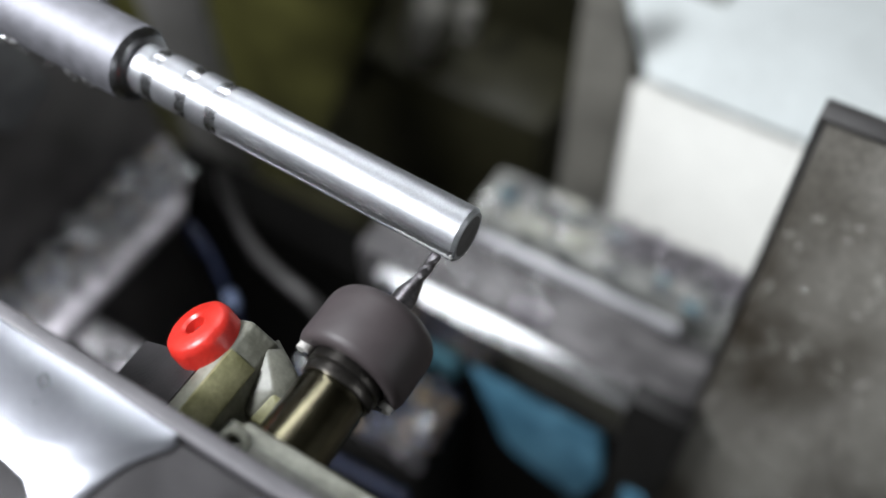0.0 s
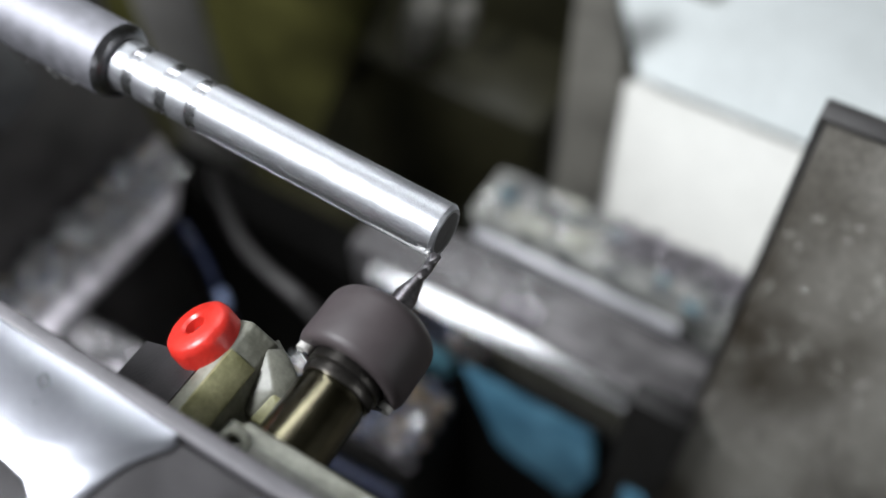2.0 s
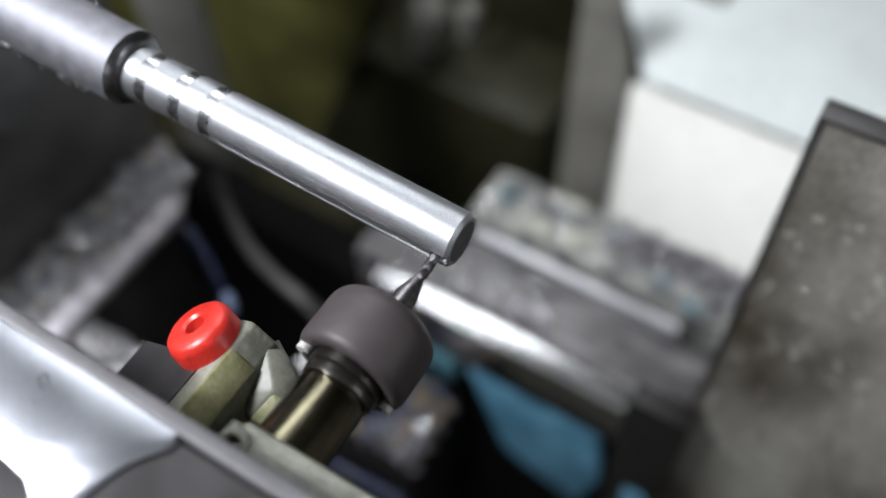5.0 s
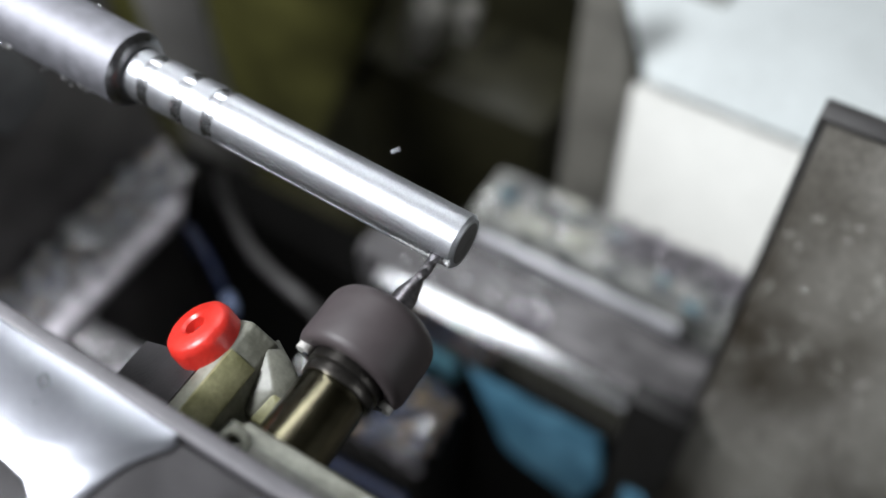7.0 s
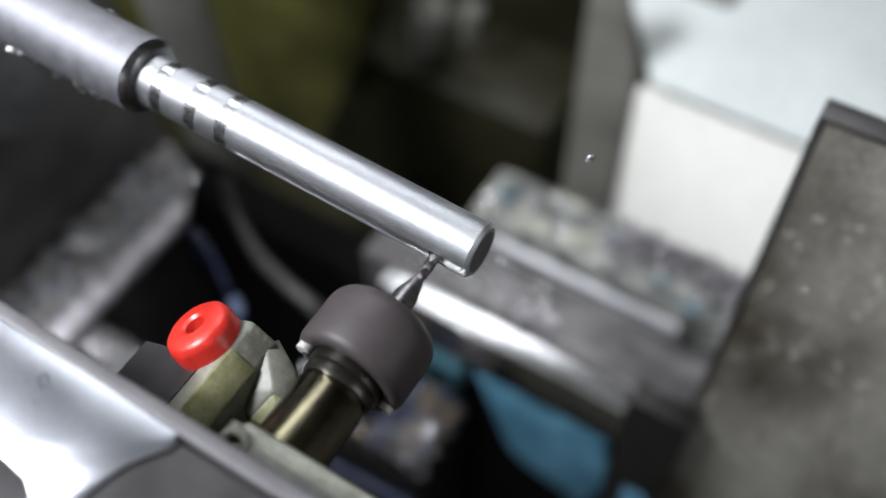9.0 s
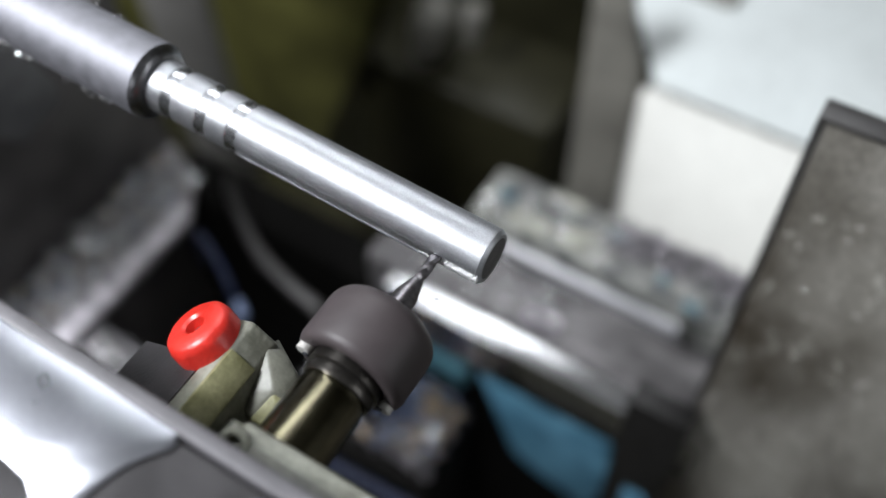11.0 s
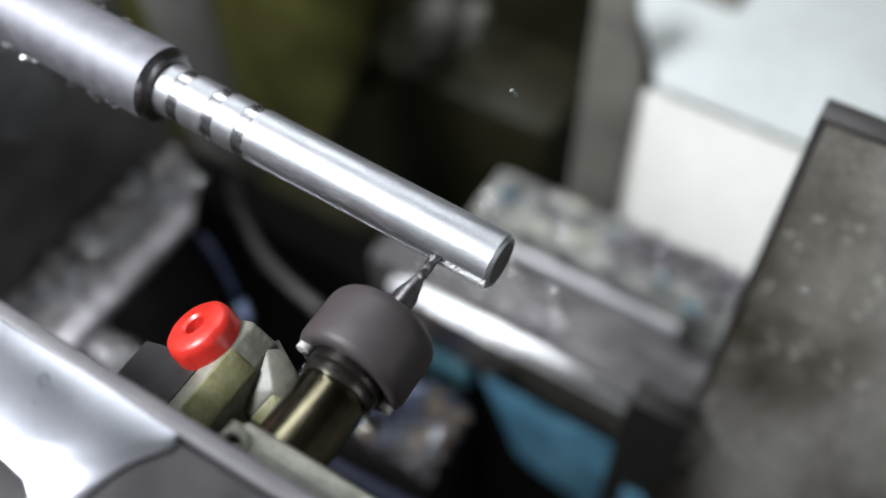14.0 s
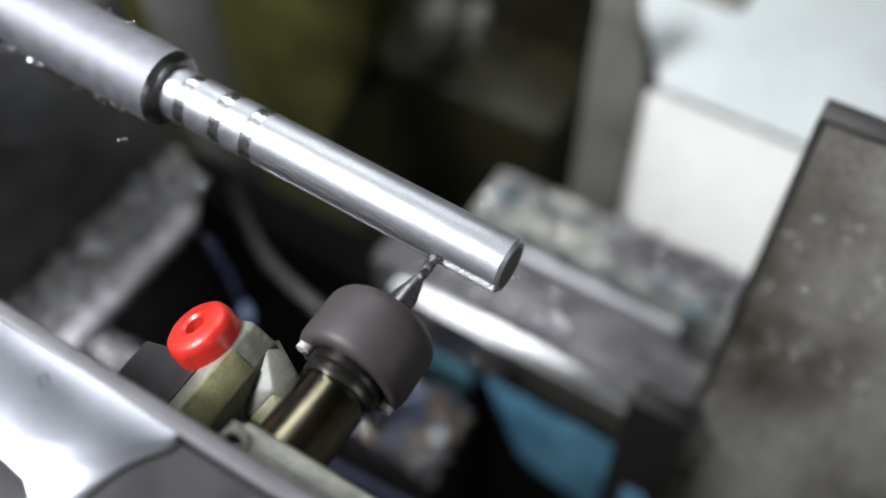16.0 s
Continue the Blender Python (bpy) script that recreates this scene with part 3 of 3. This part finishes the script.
part("stock", lathe([(-0.2535, 0), (-0.2535, 0.0071), (-0.1085, 0.0071), (-0.1080, 0.0077), (-0.0754, 0.0077), (-0.0752, 0)], 96), BAR_STOCK, bar, "thicker matt bar stock")

part("shoulder", lathe([(-0.0753, 0), (-0.0753, 0.00768), (-0.0741, 0.0070), (-0.0736, 0.0062), (-0.0735, 0.0053), (-0.0735, 0)], 96), SHOULDER, bar, "dark chamfered shoulder")

rng = random.Random(31)
bm = bmesh.new()
for _ in range(40):
    x, a = -0.080 - 0.06 * rng.random() ** 0.8, radians(rng.uniform(198, 228))
    curl(bm, rng, (x, 0.0079 * math.cos(a), 0.0079 * math.sin(a)), rng.uniform(0.0009, 0.0020))
for _ in range(16):
    x, a = -0.080 - 0.06 * rng.random(), radians(rng.uniform(20, 60))
    curl(bm, rng, (x, 0.0078 * math.cos(a), 0.0078 * math.sin(a)), rng.uniform(0.0005, 0.0011))
tagged(part("clinging_swarf", bm, CHIP, bar, "small chips clinging to the oily bar", smooth=False), kind="stuff")

# ---- hoses and swarf below ----
tray = thing("chip_tray", "tray under the spindle, blackened for the unlit depth, with swarf", "tray")
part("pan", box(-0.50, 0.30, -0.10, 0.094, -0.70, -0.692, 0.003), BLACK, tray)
part("shelf", box(-0.143, -0.058, 0.045, 0.0935, -0.6915, -0.300, 0.004), BLACK, tray, "raised shelf, blackened for the unlit depth")
shelf_chips = swarf("shelf_swarf", 8, 900, (-0.140, -0.060, 0.052, 0.093, -0.300), 0.0028, "heap of dull dark steel chips on the dark shelf", 0.022, mat=DARK_CHIP)
bright_chips = swarf("bright_shelf_swarf", 28, 280, (-0.138, -0.062, 0.054, 0.092, -0.294), 0.0036, "bright steel chips in the heap on the shelf", 0.022)
blue_chips = swarf("blue_swarf", 18, 190, (-0.138, -0.062, 0.054, 0.092, -0.294), 0.0045, "blue-tempered steel chips in the heap on the shelf", 0.022, mat=BLUE_CHIP)
brown_chips = swarf("straw_shelf_swarf", 38, 90, (-0.138, -0.062, 0.054, 0.092, -0.294), 0.0042, "straw-coloured chips in the heap on the shelf", 0.022, mat=GOLD_CHIP)
tray_chips = swarf("tray_swarf", 9, 400, (-0.25, 0.05, -0.04, 0.09, -0.692), 0.005, "scattered steel chips in the dark tray", 0.0)
pipe = tagged(part("grey_pipe", tube([(-0.215, 0.118, -0.40), (-0.200, 0.105, -0.21), (-0.181, 0.0867, -0.2), (-0.154, 0.070, -0.2), (-0.132, 0.063, -0.2), (-0.112, 0.060, -0.2), (-0.095, 0.058, -0.215), (-0.09, 0.056, -0.69)], 0.0018, 12, 1.6), PIPE), "bent grey coolant pipe in the shade", "pipe")
column = tagged(part("machine_column", box(-0.43, -0.362, 0.25, 0.258, -0.80, 0.2, 0.003), COLUMN), "grey upright machine column at the back", "column")
beads = thing("segmented_hose", "dark blue segmented coolant hose above the tray", "hose")
BEADS = [Vector((-0.1010 + 0.0074 * k, 0.0266 + 0.0003 * k, -0.270)) for k in range(8)]
for a, c in zip(BEADS, BEADS[1:]):
    m = Matrix.Translation(a) @ (c - a).to_track_quat("X", "Z").to_matrix().to_4x4()
    n = (c - a).length
    part("segment", moved(lathe([(0, 0), (0, 0.0014), (0.1 * n, 0.0025), (0.5 * n, 0.0033), (0.85 * n, 0.0026), (0.98 * n, 0.0015), (0.98 * n, 0)], 24), m), HOSE_BLUE, beads)
part("stem", tube([(-0.1010, 0.0266, -0.270), (-0.112, 0.027, -0.30), (-0.118, 0.027, -0.69)], 0.003), HOSE_BLUE, beads)
guard_post = thing("guard_post", "near-black upright beside the splash guard", "post")
part("shaft", box(0.0105, 0.0350, 0.0835, 0.0935, -0.80, -0.190, 0.001), SEAT, guard_post)
part("marking", box(0.0200, 0.0300, 0.0822, 0.0832, -0.300, -0.265, 0.0004), BLUE, guard_post, "small blue painted patch")


# pale bodies added to stand for two soft pale blobs
def pale_blob(size, m):
    ob = thing("pale_blob", "pale rounded body at the back", "fitting", "fittings")
    part("cap", lathe([(0, 0), (0, 0.018 * size), (0.02 * size, 0.022 * size), (0.05 * size, 0.019 * size), (0.06 * size, 0.010 * size), (0.06 * size, 0)], 32), PALE, ob)
    part("collar", lathe([(-0.02 * size, 0.012 * size), (-0.02 * size, 0.015 * size), (-0.001, 0.015 * size), (-0.001, 0.012 * size)], 32, True), PALE, ob)
    ob.matrix_basis = m
    return ob


fitting = pale_blob(1.0, Matrix.Translation((-0.342, 0.485, -0.505)) @ pose(0, 0, 0, 0, -75, 0))
fitting_b = pale_blob(0.55, Matrix.Translation((-0.293, 0.485, -0.470)) @ pose(0, 0, 0, 0, -85, 20))
# plain box added only to carry the pale bodies
shelf = thing("low_box", "dark olive box added to carry the pale bodies", "cabinet")
part("carcass", box(-0.42, -0.20, 0.465, 0.56, -0.80, -0.535, 0.004), WALL, shelf)
part("box_top", box(-0.422, -0.198, 0.460, 0.562, -0.5345, -0.530, 0.002), WALL, shelf)
part("box_front", box(-0.415, -0.205, 0.4605, 0.4645, -0.79, -0.54, 0.001), WALL, shelf)
hose = tagged(part("blue_hose", tube([(-0.20, 0.075, -0.25), (-0.1783, 0.0615, -0.1877), (-0.160, 0.055, -0.195), (-0.1481, 0.048, -0.2071), (-0.12, 0.03, -0.69)], 0.0017), HOSE_BLUE), "dark blue coolant hose hanging in the dark", "hose")
# small bluish bit added to make one soft bright spot
SPARKLE_AT = Matrix.Translation((-0.1455, 0.0465, -0.2095)) @ Vector((0.4, -0.3, -0.8)).to_track_quat("X", "Z").to_matrix().to_4x4()
part("sparkle_bit", moved(lathe([(-0.004, 0), (-0.004, 0.0024), (0, 0.0028), (0.003, 0.0028), (0.004, 0.0022), (0.004, 0)], 24), SPARKLE_AT), BLUE_CHIP, hose, "bluish metal bit added for a spot of sparkle")


# ---- what moves ----
FEED = [(0.0, -9.14, 1.55), (0.3, -9.14, 1.50), (0.4, -9.15, 1.30), (0.5, -9.17, 0.85), (0.8, -9.22, 0.30), (1.0, -9.27, 0.10), (1.4, -9.40, 0.06), (1.5, -9.48, 0.06), (1.6, -10.6, 0.08),
        (1.7, -11.8, 0.10), (1.9, -12.65, 0.12), (2.0, -12.75, 0.12), (2.3, -12.62, 0.12), (2.5, -11.93, 0.10), (3.0, -10.97, 0.0), (3.5, -10.42, 0.05), (4.0, -9.62, 0.10),
        (4.2, -9.48, 0.09), (6.3, -9.37, 0.08), (6.5, -9.28, 0.08), (7.0, -8.75, 0.05), (7.5, -7.82, 0.0), (8.0, -7.08, 0.0), (8.5, -6.42, 0.0), (9.0, -5.52, 0.03),
        (11.3, -3.00, -0.03), (11.5, -2.94, -0.04), (12.0, -2.78, -0.04), (12.5, -2.46, 0.0), (13.0, -2.20, 0.0), (13.5, -1.96, -0.05), (14.0, -1.55, -0.04), (14.5, -1.22, 0.0), (15.0, -0.84, -0.02),
        (15.5, -0.56, 0.0), (16.0, 0.20, -0.03)]


def feed_at(t):
    for (t0, x0, y0), (t1, x1, y1) in zip(FEED, FEED[1:]):
        if t <= t1:
            k = (t - t0) / (t1 - t0)
            return x0 + k * (x1 - x0), y0 + k * (y1 - y0)
    return FEED[-1][1:]


# where a few of the chips are a tenth of a second after they leave
AIMED = {6.9: (-0.0281, 0.0085, 0.0040), 8.9: (0.0020, 0.0260, 0.0020), 13.9: (-0.0146, 0.0272, 0.0090), 15.9: (-0.0705, -0.0157, 0.0060)}
def fed(t):
    x, y = feed_at(t)
    return Matrix.Translation(AXIS * (x / 1000) + Vector((0, y / 1000, 0)))


# the slot's stock, in slivers that leave one by one as the cutter reaches them
SLIVER = 0.0006
slivers = []
flight = random.Random(77)
for k in range(20):
    x = -0.0010 - SLIVER * (k + 0.5)
    if x < CUT_END + 0.0003:
        break
    leave = next((n / 20 for n in range(20, 321) if TX - feed_at(n / 20)[0] / 1000 - 0.0008 <= x <= TX - feed_at(n / 20)[0] / 1000 + 0.0012), 16.2)
    leave = next((a for a in AIMED if abs(a - leave) < 0.45), leave)
    bm = box(-SLIVER / 2, SLIVER / 2, -0.0003, 0.0003, -HALF + 0.0001, HALF - 0.00002, 0.00003, 1)
    for v in bm.verts:
        v.co.x += 0.00008 * flight.uniform(-1, 1)
    ob = part("metal_chip", bm, BAR, smooth=False)
    tagged(ob, "small bright sliver of steel cut from the bar", "metal chip", "slivers cut from the slot")
    slivers.append((ob, x, leave, [flight.uniform(-1, 1) for _ in range(6)]))


def sliver_rows(x, leave, r):
    place = lambda t: (fed(t) @ BAR_AT @ Matrix.Translation((x, -0.00474, 0))).translation
    times = sorted({t for t, _, _ in FEED if t < leave} | {min(leave, 16.0)})
    rows = [(t, fed(t) @ BAR_AT @ Matrix.Translation((x, -0.00474, 0))) for t in times]
    if leave < 15.95:
        p = place(leave)
        way = Vector((-0.012 + 0.012 * r[0], 0.012 + 0.006 * r[1], -0.045 + 0.01 * r[2]))
        if leave in AIMED:
            way = Vector(AIMED[leave]) - p
        spin = lambda k: pose(0, 0, 0, 60 * k * r[3], 60 * k * r[4], 60 * k * r[5])
        rows.append((leave + 0.1, Matrix.Translation(p + way) @ spin(1)))
        rows.append((leave + 0.2, Matrix.Translation(p + way * 2.2 + Vector((0, 0, -0.05))) @ spin(2)))
        rest = Matrix.Translation((p.x + way.x * 3, -0.02 + 0.03 * r[1], -0.6905)) @ spin(2.5)
        rows += [(leave + 0.4, rest)] + ([(16.0, rest)] if leave < 15.5 else [])
    return rows


FITTINGS = [(ob, ob.matrix_basis.copy()) for ob in (fitting, fitting_b)]


def motions():
    for ob in (head, ledge_chips, ledge_gold, ledge_bright, ledge_blue, lower_chips, saddle_chips, saddle_clump, cabinet, post, panel, tray, shelf_chips, bright_chips, blue_chips, brown_chips, tray_chips, pipe, column, beads, shelf, hose):
        walk(ob, [(t, fed(t)) for t, _, _ in FEED])
    for ob, still in FITTINGS:
        walk(ob, [(t, fed(t) @ still) for t, _, _ in FEED])
    walk(bar, [(t, fed(t) @ BAR_AT) for t, _, _ in FEED])
    for ob, x, leave, r in slivers:
        walk(ob, sliver_rows(x, leave, r))


motions()
